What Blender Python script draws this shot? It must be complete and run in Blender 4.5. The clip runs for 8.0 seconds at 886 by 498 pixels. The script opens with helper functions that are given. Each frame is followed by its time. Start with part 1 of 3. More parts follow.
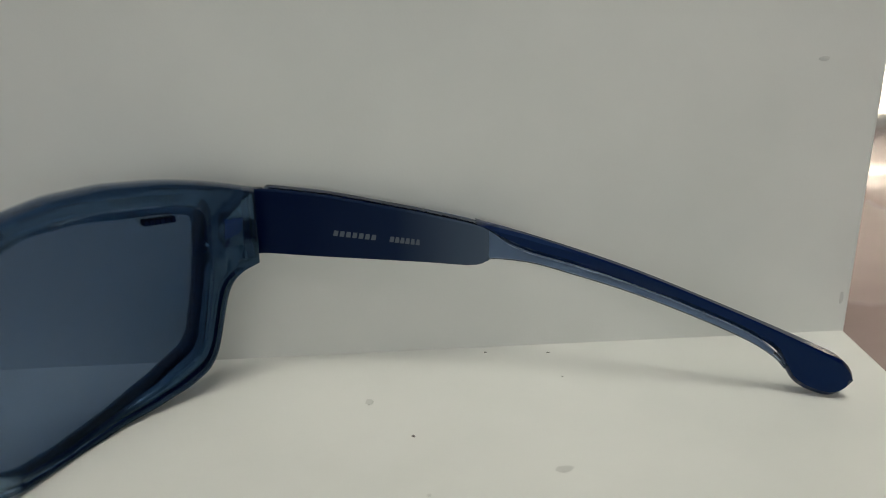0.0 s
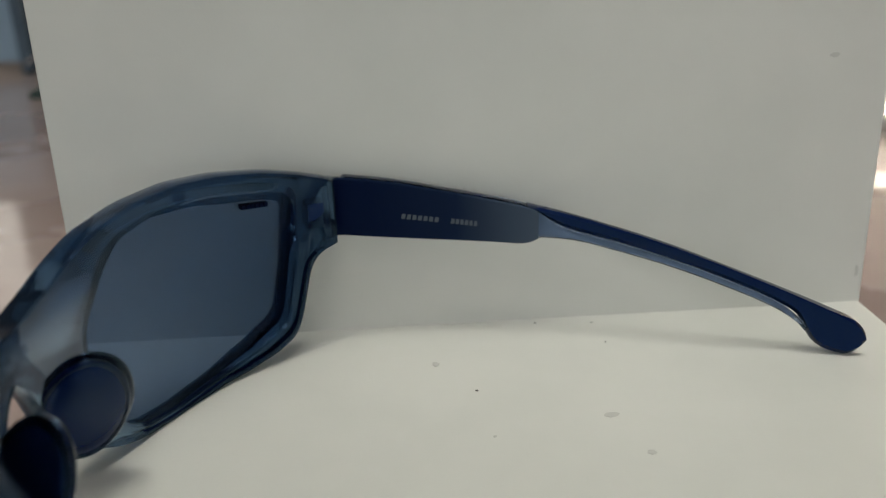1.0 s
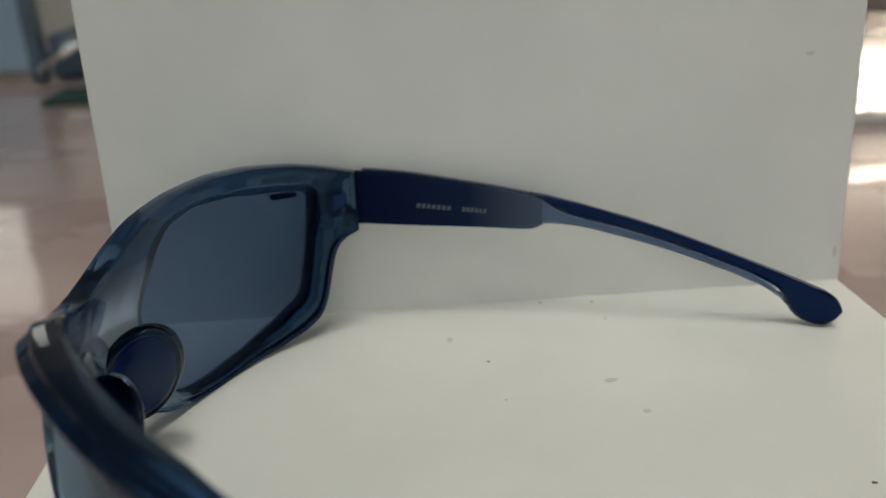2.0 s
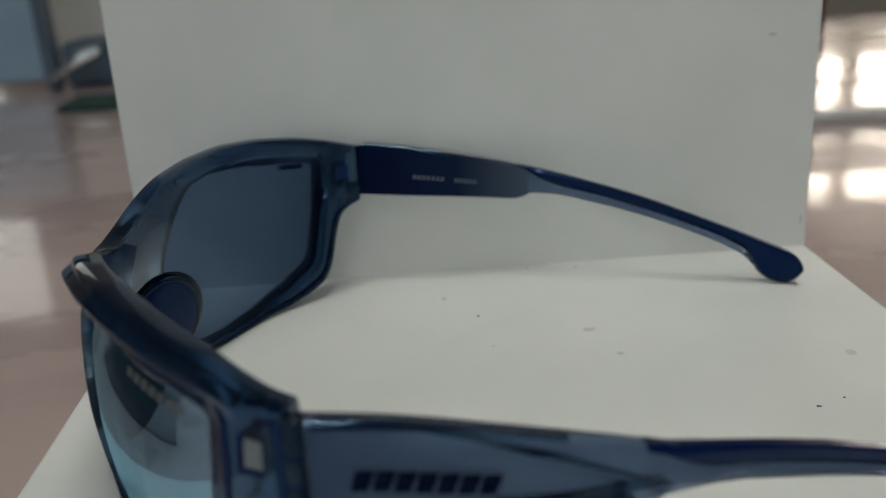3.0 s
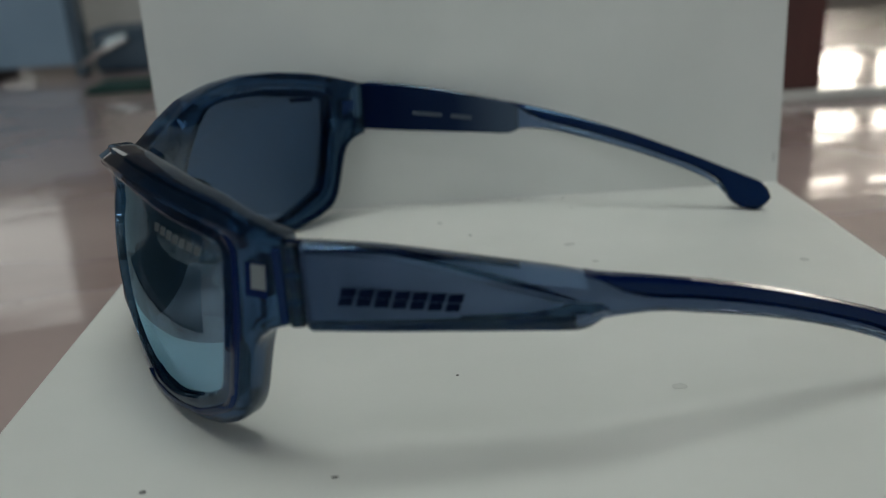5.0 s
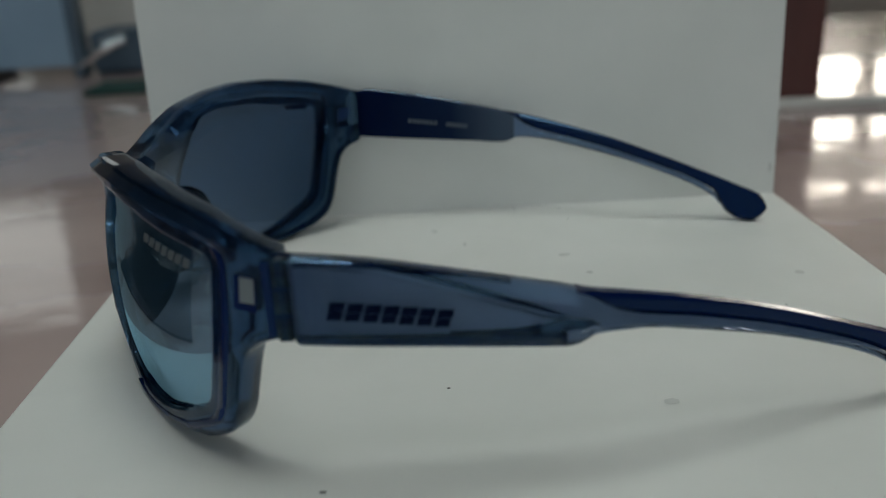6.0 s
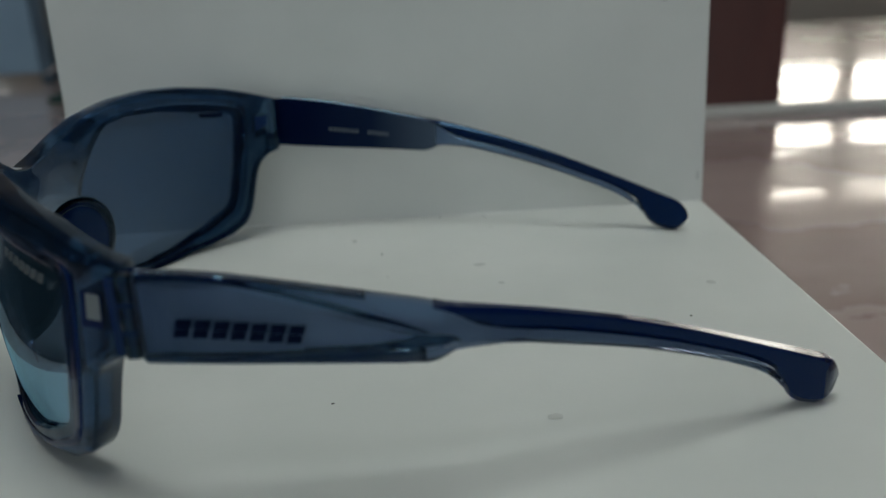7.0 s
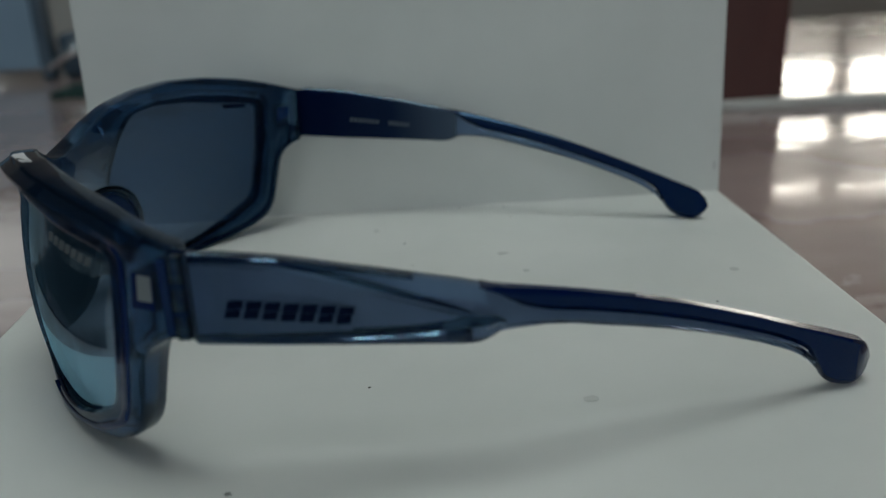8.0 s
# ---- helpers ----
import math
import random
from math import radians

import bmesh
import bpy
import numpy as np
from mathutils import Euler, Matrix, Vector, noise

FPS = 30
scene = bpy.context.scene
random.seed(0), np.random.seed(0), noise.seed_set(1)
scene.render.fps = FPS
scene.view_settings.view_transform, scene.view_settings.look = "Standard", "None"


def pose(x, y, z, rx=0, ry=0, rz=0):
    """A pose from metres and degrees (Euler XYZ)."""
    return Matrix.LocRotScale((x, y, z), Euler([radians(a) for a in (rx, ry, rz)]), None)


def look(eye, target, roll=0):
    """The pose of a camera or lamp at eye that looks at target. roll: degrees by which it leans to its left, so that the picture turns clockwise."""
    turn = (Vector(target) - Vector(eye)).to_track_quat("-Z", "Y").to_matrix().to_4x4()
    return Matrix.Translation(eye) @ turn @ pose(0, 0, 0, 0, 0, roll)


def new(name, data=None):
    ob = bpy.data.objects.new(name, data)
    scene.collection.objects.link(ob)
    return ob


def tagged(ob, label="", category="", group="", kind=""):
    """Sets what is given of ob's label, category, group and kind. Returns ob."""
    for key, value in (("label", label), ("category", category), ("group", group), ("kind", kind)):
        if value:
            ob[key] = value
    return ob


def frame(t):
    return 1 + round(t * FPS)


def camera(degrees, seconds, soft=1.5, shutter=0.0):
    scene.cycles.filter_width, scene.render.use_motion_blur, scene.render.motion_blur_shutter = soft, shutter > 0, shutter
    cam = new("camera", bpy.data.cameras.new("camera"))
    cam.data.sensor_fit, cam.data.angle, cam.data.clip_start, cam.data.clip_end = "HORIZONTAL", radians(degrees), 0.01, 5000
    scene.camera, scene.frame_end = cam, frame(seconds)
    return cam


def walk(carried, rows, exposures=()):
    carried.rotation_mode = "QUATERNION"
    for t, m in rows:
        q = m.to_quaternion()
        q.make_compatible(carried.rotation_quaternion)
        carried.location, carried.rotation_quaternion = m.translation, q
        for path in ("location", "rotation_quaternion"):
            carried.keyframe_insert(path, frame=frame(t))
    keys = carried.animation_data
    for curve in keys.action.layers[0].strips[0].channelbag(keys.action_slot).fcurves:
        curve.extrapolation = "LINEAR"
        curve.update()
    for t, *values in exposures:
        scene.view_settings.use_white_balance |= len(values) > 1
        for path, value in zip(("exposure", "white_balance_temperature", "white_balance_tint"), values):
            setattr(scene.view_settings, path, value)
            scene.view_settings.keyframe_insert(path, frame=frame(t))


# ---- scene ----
cam = camera(54.0, 8.0, soft=1.0)
cam.data.dof.use_dof = True
cam.data.dof.focus_distance = 0.185
cam.data.dof.aperture_fstop = 13.0
ROWS = [
    (0.0, -0.0087, -0.1751, 0.0983, -22.67, 0.54, -4.52),
    (0.5, -0.0176, -0.1854, 0.0994, -22.36, 1.30, -3.95),
    (1.0, -0.0187, -0.1999, 0.1002, -21.68, 1.82, -3.50),
    (1.5, -0.0234, -0.2090, 0.1033, -21.64, 2.18, -3.80),
    (3.0, -0.0208, -0.2436, 0.0986, -20.59, 3.08, -3.39),
    (3.5, -0.0204, -0.2520, 0.0941, -20.38, 2.97, -3.36),
    (4.0, -0.0225, -0.2595, 0.0926, -20.48, 3.02, -2.71),
    (4.5, -0.0166, -0.2665, 0.0872, -20.43, 3.13, -2.30),
    (5.0, -0.0156, -0.2733, 0.0852, -20.38, 3.18, -1.94),
    (6.5, -0.0105, -0.2700, 0.0870, -20.03, 2.54, -1.97),
    (7.0, 0.0067, -0.2686, 0.0855, -19.88, 2.68, -2.59),
    (7.5, 0.0109, -0.2685, 0.0849, -19.98, 2.88, -3.27),
    (8.0, -0.0015, -0.2708, 0.0842, -20.05, 2.70, -2.98),
]
walk(cam, [(t, pose(x, y, z, 90 + pitch, roll, yaw)) for t, x, y, z, pitch, roll, yaw in ROWS],
     exposures=[(0.0, 0.0, 6800, 10), (1.7, 0.0, 6800, 10), (3.0, -0.25, 6450, 9), (4.5, -0.38, 6250, 6), (5.0, -0.45, 6200, 6), (6.5, -0.52, 6100, 5), (7.0, -0.6, 6050, 5), (7.5, -0.76, 5950, 4), (8.0, -0.69, 5950, 4)])

# ---- light ----
world = bpy.data.worlds.new("room_air")
scene.world = world
world.use_nodes = True
world.node_tree.nodes["Background"].inputs[0].default_value = (0.75, 0.85, 1.0, 1)
world.node_tree.nodes["Background"].inputs[1].default_value = 0.05


def area_lamp(name, size_x, size_y, watts, colour, m):
    data = bpy.data.lights.new(name, "AREA")
    data.shape, data.size, data.size_y, data.energy, data.color = "RECTANGLE", size_x, size_y, watts, colour
    ob = new(name, data)
    ob.matrix_world = m
    return ob


area_lamp("ceiling_lamp_light", 0.64, 0.64, 9.5, (0.96, 1.0, 0.89), pose(0.05, -0.12, 1.74))
area_lamp("spot_light", 0.18, 0.18, 0.3, (1.0, 1.0, 0.96), look((0.1, -0.9, 1.74), (0, -0.1, 0)))
# broad fill added from the south to brighten the upright card
area_lamp("south_fill_light", 3.3, 1.3, 4.25, (0.88, 1.0, 1.02), look((-0.2, -2.36, 0.75), (-0.2, 0, 0.75)))


# ---- materials ----
def material(name, colour, rough=0.5, metal=0.0, transmission=0.0, ior=1.5, coat=0.0, specular=0.5, tint=(1, 1, 1)):
    m = bpy.data.materials.new(name)
    m.use_nodes = True
    b = m.node_tree.nodes["Principled BSDF"]
    b.inputs["Base Color"].default_value = (*colour, 1)
    b.inputs["Roughness"].default_value = rough
    b.inputs["Metallic"].default_value = metal
    b.inputs["Transmission Weight"].default_value = transmission
    b.inputs["IOR"].default_value = ior
    b.inputs["Coat Weight"].default_value = coat
    b.inputs["Specular IOR Level"].default_value = specular
    b.inputs["Specular Tint"].default_value = (*tint, 1)
    return m


def grain(m, dark, light, scale, bump=0.0, bump_scale=200.0, detail=5.0, stretch=(1, 1, 1), lo=0.35, hi=0.65, rough=None):
    """Two scales of noise in the colour, one in the relief."""
    nt = m.node_tree
    b = nt.nodes["Principled BSDF"]
    co = nt.nodes.new("ShaderNodeTexCoord")
    mp = nt.nodes.new("ShaderNodeMapping")
    mp.inputs["Scale"].default_value = stretch
    nt.links.new(co.outputs["Object"], mp.inputs["Vector"])
    a = nt.nodes.new("ShaderNodeTexNoise")
    a.inputs["Scale"].default_value, a.inputs["Detail"].default_value = scale, detail
    nt.links.new(mp.outputs[0], a.inputs["Vector"])
    ramp = nt.nodes.new("ShaderNodeValToRGB")
    ramp.color_ramp.elements[0].position, ramp.color_ramp.elements[1].position = lo, hi
    ramp.color_ramp.elements[0].color, ramp.color_ramp.elements[1].color = (*dark, 1), (*light, 1)
    nt.links.new(a.outputs["Fac"], ramp.inputs[0])
    nt.links.new(ramp.outputs[0], b.inputs["Base Color"])
    if rough:
        r = nt.nodes.new("ShaderNodeMapRange")
        r.inputs["To Min"].default_value, r.inputs["To Max"].default_value = rough
        nt.links.new(a.outputs["Fac"], r.inputs["Value"])
        nt.links.new(r.outputs[0], b.inputs["Roughness"])
    if bump:
        n = nt.nodes.new("ShaderNodeTexNoise")
        n.inputs["Scale"].default_value, n.inputs["Detail"].default_value = bump_scale, 4
        nt.links.new(mp.outputs[0], n.inputs["Vector"])
        bp = nt.nodes.new("ShaderNodeBump")
        bp.inputs["Strength"].default_value, bp.inputs["Distance"].default_value = bump, 0.002
        nt.links.new(n.outputs["Fac"], bp.inputs["Height"])
        nt.links.new(bp.outputs[0], b.inputs["Normal"])
    return m


def emitter(name, colour, strength):
    m = bpy.data.materials.new(name)
    m.use_nodes = True
    nt = m.node_tree
    nt.nodes.clear()
    e, o = nt.nodes.new("ShaderNodeEmission"), nt.nodes.new("ShaderNodeOutputMaterial")
    e.inputs[0].default_value, e.inputs[1].default_value = (*colour, 1), strength
    nt.links.new(e.outputs[0], o.inputs[0])
    return m


def tinted_lens(name, through_colour, gloss_colour, share):
    """A thin tinted sheet: part of the light goes through it dyed, part is mirrored."""
    m = bpy.data.materials.new(name)
    m.use_nodes = True
    nt = m.node_tree
    nt.nodes.clear()
    tr, gl = nt.nodes.new("ShaderNodeBsdfTransparent"), nt.nodes.new("ShaderNodeBsdfGlossy")
    mix, o = nt.nodes.new("ShaderNodeMixShader"), nt.nodes.new("ShaderNodeOutputMaterial")
    tr.inputs[0].default_value = (*through_colour, 1)
    gl.inputs["Color"].default_value = (*gloss_colour, 1)
    gl.inputs["Roughness"].default_value = 0.02
    lw = nt.nodes.new("ShaderNodeLayerWeight")
    lw.inputs["Blend"].default_value = 0.5
    power, scale = nt.nodes.new("ShaderNodeMath"), nt.nodes.new("ShaderNodeMath")
    power.operation, scale.operation = "POWER", "MULTIPLY_ADD"
    power.inputs[1].default_value = 5.0
    scale.inputs[1].default_value, scale.inputs[2].default_value = 1.0 - share, share
    nt.links.new(lw.outputs["Facing"], power.inputs[0])
    nt.links.new(power.outputs[0], scale.inputs[0])
    nt.links.new(scale.outputs[0], mix.inputs[0])
    nt.links.new(tr.outputs[0], mix.inputs[1])
    nt.links.new(gl.outputs[0], mix.inputs[2])
    nt.links.new(mix.outputs[0], o.inputs[0])
    return m


BLUE_SHEEN = (0.42, 0.69, 1.0)
WHITE = grain(material("white_card", (0.8, 0.79, 0.76), 0.45, specular=0.4), (0.74, 0.735, 0.71), (0.80, 0.79, 0.765), 22, 0.02, 1500)
SPECK = material("dust_grey", (0.12, 0.11, 0.11), 0.8)
SPECK_SOFT = material("smudge_grey", (0.63, 0.62, 0.60), 0.8)
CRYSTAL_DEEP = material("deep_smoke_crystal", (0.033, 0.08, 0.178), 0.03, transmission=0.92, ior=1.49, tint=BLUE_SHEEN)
CRYSTAL = material("smoke_crystal_plastic", (0.27, 0.34, 0.47), 0.03, transmission=1.0, ior=1.49, tint=BLUE_SHEEN)
NAVY = material("navy_rubber", (0.001, 0.0065, 0.047), 0.12, specular=0.35, tint=(0.3, 0.6, 1.0))
NAVY_GLOSS = material("navy_gloss", (0.002, 0.011, 0.065), 0.1, specular=0.4, tint=BLUE_SHEEN)
LOGO = material("logo_navy", (0.002, 0.006, 0.026), 0.5, specular=0.03)
PRINT = material("print_grey", (0.075, 0.09, 0.12), 0.5)
LENS_PRINT = material("lens_print_pale", (0.15, 0.16, 0.17), 0.5)
PLATE = material("plate_grey", (0.2, 0.225, 0.24), 0.3)
LENS_FRONT = tinted_lens("mirror_coat", (0.96, 0.98, 1.0), (0.40, 0.73, 0.95), 0.39)
LENS_BACK = tinted_lens("lens_tint", (0.19, 0.26, 0.37), (0.55, 0.66, 0.8), 0.015)
STEEL = material("steel", (0.4, 0.4, 0.42), 0.42, 1.0)
CRYSTAL_THIN = material("thin_smoke_crystal", (0.13, 0.19, 0.27), 0.04, transmission=1.0, ior=1.49, tint=BLUE_SHEEN)
TABLE = grain(material("polished_table", (0.25, 0.17, 0.14), 0.3, coat=1.0), (0.40, 0.29, 0.278), (0.55, 0.425, 0.405), 7, 0.45, 9, stretch=(0.7, 1.5, 1), rough=(0.2, 0.36))
TABLE.node_tree.nodes["Principled BSDF"].inputs["Coat Roughness"].default_value = 0.06
TABLE.node_tree.nodes["Principled BSDF"].inputs["Coat IOR"].default_value = 1.7
TABLE.node_tree.links.new(TABLE.node_tree.nodes["Bump"].outputs[0], TABLE.node_tree.nodes["Principled BSDF"].inputs["Coat Normal"])
PLASTER = grain(material("beige_plaster", (0.55, 0.46, 0.40), 0.8), (0.36, 0.30, 0.27), (0.42, 0.36, 0.32), 3, 0.2, 60)
CEILING = grain(material("ceiling_paint", (0.7, 0.7, 0.68), 0.9), (0.40, 0.42, 0.44), (0.46, 0.48, 0.50), 4, 0.1, 80)
DUSK_WALL = grain(material("slate_paint", (0.1, 0.13, 0.16), 0.7), (0.075, 0.1, 0.13), (0.105, 0.135, 0.17), 3, 0.2, 60)
GREY_WALL = grain(material("grey_plaster", (0.66, 0.66, 0.67), 0.8), (0.60, 0.61, 0.62), (0.69, 0.69, 0.70), 3, 0.2, 60)
FLOOR = grain(material("floor_tile", (0.22, 0.18, 0.16), 0.4), (0.19, 0.155, 0.14), (0.25, 0.21, 0.19), 6)
BLUE_GREY = grain(material("blue_grey_panel", (0.08, 0.12, 0.15), 0.5), (0.21, 0.30, 0.41), (0.29, 0.39, 0.51), 5)
SLATE = grain(material("slate_plastic", (0.06, 0.09, 0.13), 0.4), (0.05, 0.08, 0.12), (0.075, 0.11, 0.155), 20)
CHROME = material("chrome", (0.75, 0.8, 0.82), 0.16, 1.0)
DARK = material("dark_plastic", (0.02, 0.025, 0.035), 0.4)
MAROON = grain(material("maroon_wood", (0.10, 0.03, 0.025), 0.35), (0.07, 0.02, 0.018), (0.13, 0.04, 0.032), 14, stretch=(1, 1, 0.15))
PALE = grain(material("pale_trim", (0.6, 0.58, 0.55), 0.5), (0.55, 0.53, 0.50), (0.64, 0.62, 0.60), 15)
TEAL = grain(material("teal_cloth", (0.03, 0.12, 0.12), 0.8), (0.008, 0.035, 0.035), (0.015, 0.06, 0.055), 60, 0.4, 500)


def fading(m, x0, x1, first, middle, last):
    """Colours m along the temple, from x0 to x1 metres behind the hinge."""
    nt = m.node_tree
    co, xyz, ramp = nt.nodes.new("ShaderNodeTexCoord"), nt.nodes.new("ShaderNodeSeparateXYZ"), nt.nodes.new("ShaderNodeValToRGB")
    span = nt.nodes.new("ShaderNodeMapRange")
    span.inputs["From Min"].default_value, span.inputs["From Max"].default_value = x0, x1
    el = ramp.color_ramp.elements
    el[0].color, el[1].color = (*first, 1), (*last, 1)
    mid = el.new(0.5)
    mid.color = (*middle, 1)
    nt.links.new(co.outputs["Object"], xyz.inputs[0])
    nt.links.new(xyz.outputs["X"], span.inputs["Value"])
    nt.links.new(span.outputs[0], ramp.inputs[0])
    nt.links.new(ramp.outputs[0], nt.nodes["Principled BSDF"].inputs["Base Color"])
    return m


# for two added sheets: navy that pales to smoke grey towards the end of the temple's panel, and smoke grey that darkens
# towards the hinge
SKIN = fading(material("navy_fade", (0.002, 0.009, 0.045), 0.25, specular=0.15, tint=BLUE_SHEEN), 0.010, 0.050, (0.0008, 0.004, 0.028), (0.006, 0.013, 0.042), (0.075, 0.10, 0.145))
SMOKE_LAYER = fading(material("smoke_layer", (0.4, 0.5, 0.6), 0.5), 0.003, 0.030, (0.21, 0.28, 0.45), (0.52, 0.61, 0.78), (0.64, 0.73, 0.88))


def lit_nose(m, pale):
    """Paints the pale, lit look of the crystal round the nose into the front's colour, below the brow."""
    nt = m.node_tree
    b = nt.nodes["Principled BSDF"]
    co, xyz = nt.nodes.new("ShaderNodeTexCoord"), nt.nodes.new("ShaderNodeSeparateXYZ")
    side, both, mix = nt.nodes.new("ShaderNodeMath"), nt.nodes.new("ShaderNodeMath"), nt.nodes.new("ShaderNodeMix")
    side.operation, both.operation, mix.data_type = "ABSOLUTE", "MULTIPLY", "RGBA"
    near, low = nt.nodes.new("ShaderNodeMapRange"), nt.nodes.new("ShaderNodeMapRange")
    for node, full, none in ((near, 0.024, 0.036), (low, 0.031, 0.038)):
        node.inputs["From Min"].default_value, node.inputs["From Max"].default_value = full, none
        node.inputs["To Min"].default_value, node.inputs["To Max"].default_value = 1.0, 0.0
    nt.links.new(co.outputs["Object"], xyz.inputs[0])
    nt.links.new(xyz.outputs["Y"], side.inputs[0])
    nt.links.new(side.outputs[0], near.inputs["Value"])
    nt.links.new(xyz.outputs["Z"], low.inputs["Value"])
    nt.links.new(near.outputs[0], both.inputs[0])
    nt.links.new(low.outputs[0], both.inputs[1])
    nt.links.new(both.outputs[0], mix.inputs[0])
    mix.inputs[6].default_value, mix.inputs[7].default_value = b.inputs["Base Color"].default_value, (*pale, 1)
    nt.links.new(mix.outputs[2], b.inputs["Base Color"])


# brightness round the nose is mixed into the front's colour
lit_nose(CRYSTAL_DEEP, (0.22, 0.33, 0.45))
SKY = emitter("daylight_sky", (1.0, 0.87, 0.72), 17.0)
FILL_GLOW = emitter("fill_glow", (0.9, 1.0, 1.0), 0.9)
SPOT = emitter("downlight_glow", (1.0, 1.0, 0.96), 24.0)
SKY_BRIGHT = emitter("daylight_bright", (1.0, 0.97, 0.9), 1.05)
LAMP = emitter("lamp_diffuser", (1.0, 1.0, 0.95), 3.0)


# ---- building helpers ----
def mesh_ob(name, bm, mats, parent=None, smooth=True, angle=18):
    bmesh.ops.recalc_face_normals(bm, faces=bm.faces)
    me = bpy.data.meshes.new(name)
    bm.to_mesh(me)
    bm.free()
    for m in (mats if isinstance(mats, (list, tuple)) else [mats]):
        me.materials.append(m)
    if smooth:
        me.shade_smooth()
        me.set_sharp_from_angle(angle=radians(angle))
    ob = new(name, me)
    ob.parent = parent
    return ob


def part(name, bm, mats, parent, label="", angle=18):
    ob = mesh_ob(name, bm, mats, parent, True, angle)
    return tagged(ob, label) if label else ob


def empty(name, m=None):
    ob = new(name)
    ob.empty_display_size = 0.02
    if m:
        ob.matrix_world = m
    return ob


def add_box(bm, x0, x1, y0, y1, z0, z1, bevel=0.0, segments=2, m=None):
    """A bevelled box joined into bm."""
    t = bmesh.new()
    bmesh.ops.create_cube(t, size=1)
    for v in t.verts:
        v.co = Vector(((x0 + x1) / 2 + v.co.x * (x1 - x0), (y0 + y1) / 2 + v.co.y * (y1 - y0), (z0 + z1) / 2 + v.co.z * (z1 - z0)))
    if bevel:
        bmesh.ops.bevel(t, geom=t.edges[:], offset=bevel, segments=segments, affect="EDGES", profile=0.5)
    if m:
        bmesh.ops.transform(t, matrix=m, verts=t.verts)
    me = bpy.data.meshes.new("tmp")
    t.to_mesh(me)
    t.free()
    bm.from_mesh(me)
    bpy.data.meshes.remove(me)
    return bm


def box(*args, **kw):
    return add_box(bmesh.new(), *args, **kw)


def loft(rings, closed_ends=True, loop=False):
    """A skin over rings of equally many points."""
    bm = bmesh.new()
    vs = [[bm.verts.new(p) for p in ring] for ring in rings]
    n = len(rings[0])
    for a, b in zip(vs, vs[1:] + ([vs[0]] if loop else [])):
        for i in range(n):
            j = (i + 1) % n
            bm.faces.new((a[i], a[j], b[j], b[i]))
    if closed_ends and not loop:
        bm.faces.new(vs[0])
        bm.faces.new(vs[-1][::-1])
    return bm


def curve_at(points, x):
    """Smooth interpolation through (x, y) points."""
    xs, ys = [p[0] for p in points], [p[1] for p in points]
    if x <= xs[0]:
        return ys[0]
    if x >= xs[-1]:
        return ys[-1]
    i = max(k for k in range(len(xs) - 1) if xs[k] <= x)
    def slope(k):
        if k == 0 or k == len(xs) - 1:
            k0, k1 = max(k - 1, 0), min(k + 1, len(xs) - 1)
            return (ys[k1] - ys[k0]) / (xs[k1] - xs[k0])
        a, b = (ys[k] - ys[k - 1]) / (xs[k] - xs[k - 1]), (ys[k + 1] - ys[k]) / (xs[k + 1] - xs[k])
        return 0 if a * b <= 0 else 2 * a * b / (a + b)
    h = xs[i + 1] - xs[i]
    t = (x - xs[i]) / h
    return ((2 * t ** 3 - 3 * t ** 2 + 1) * ys[i] + (t ** 3 - 2 * t ** 2 + t) * h * slope(i)
            + (-2 * t ** 3 + 3 * t ** 2) * ys[i + 1] + (t ** 3 - t ** 2) * h * slope(i + 1))


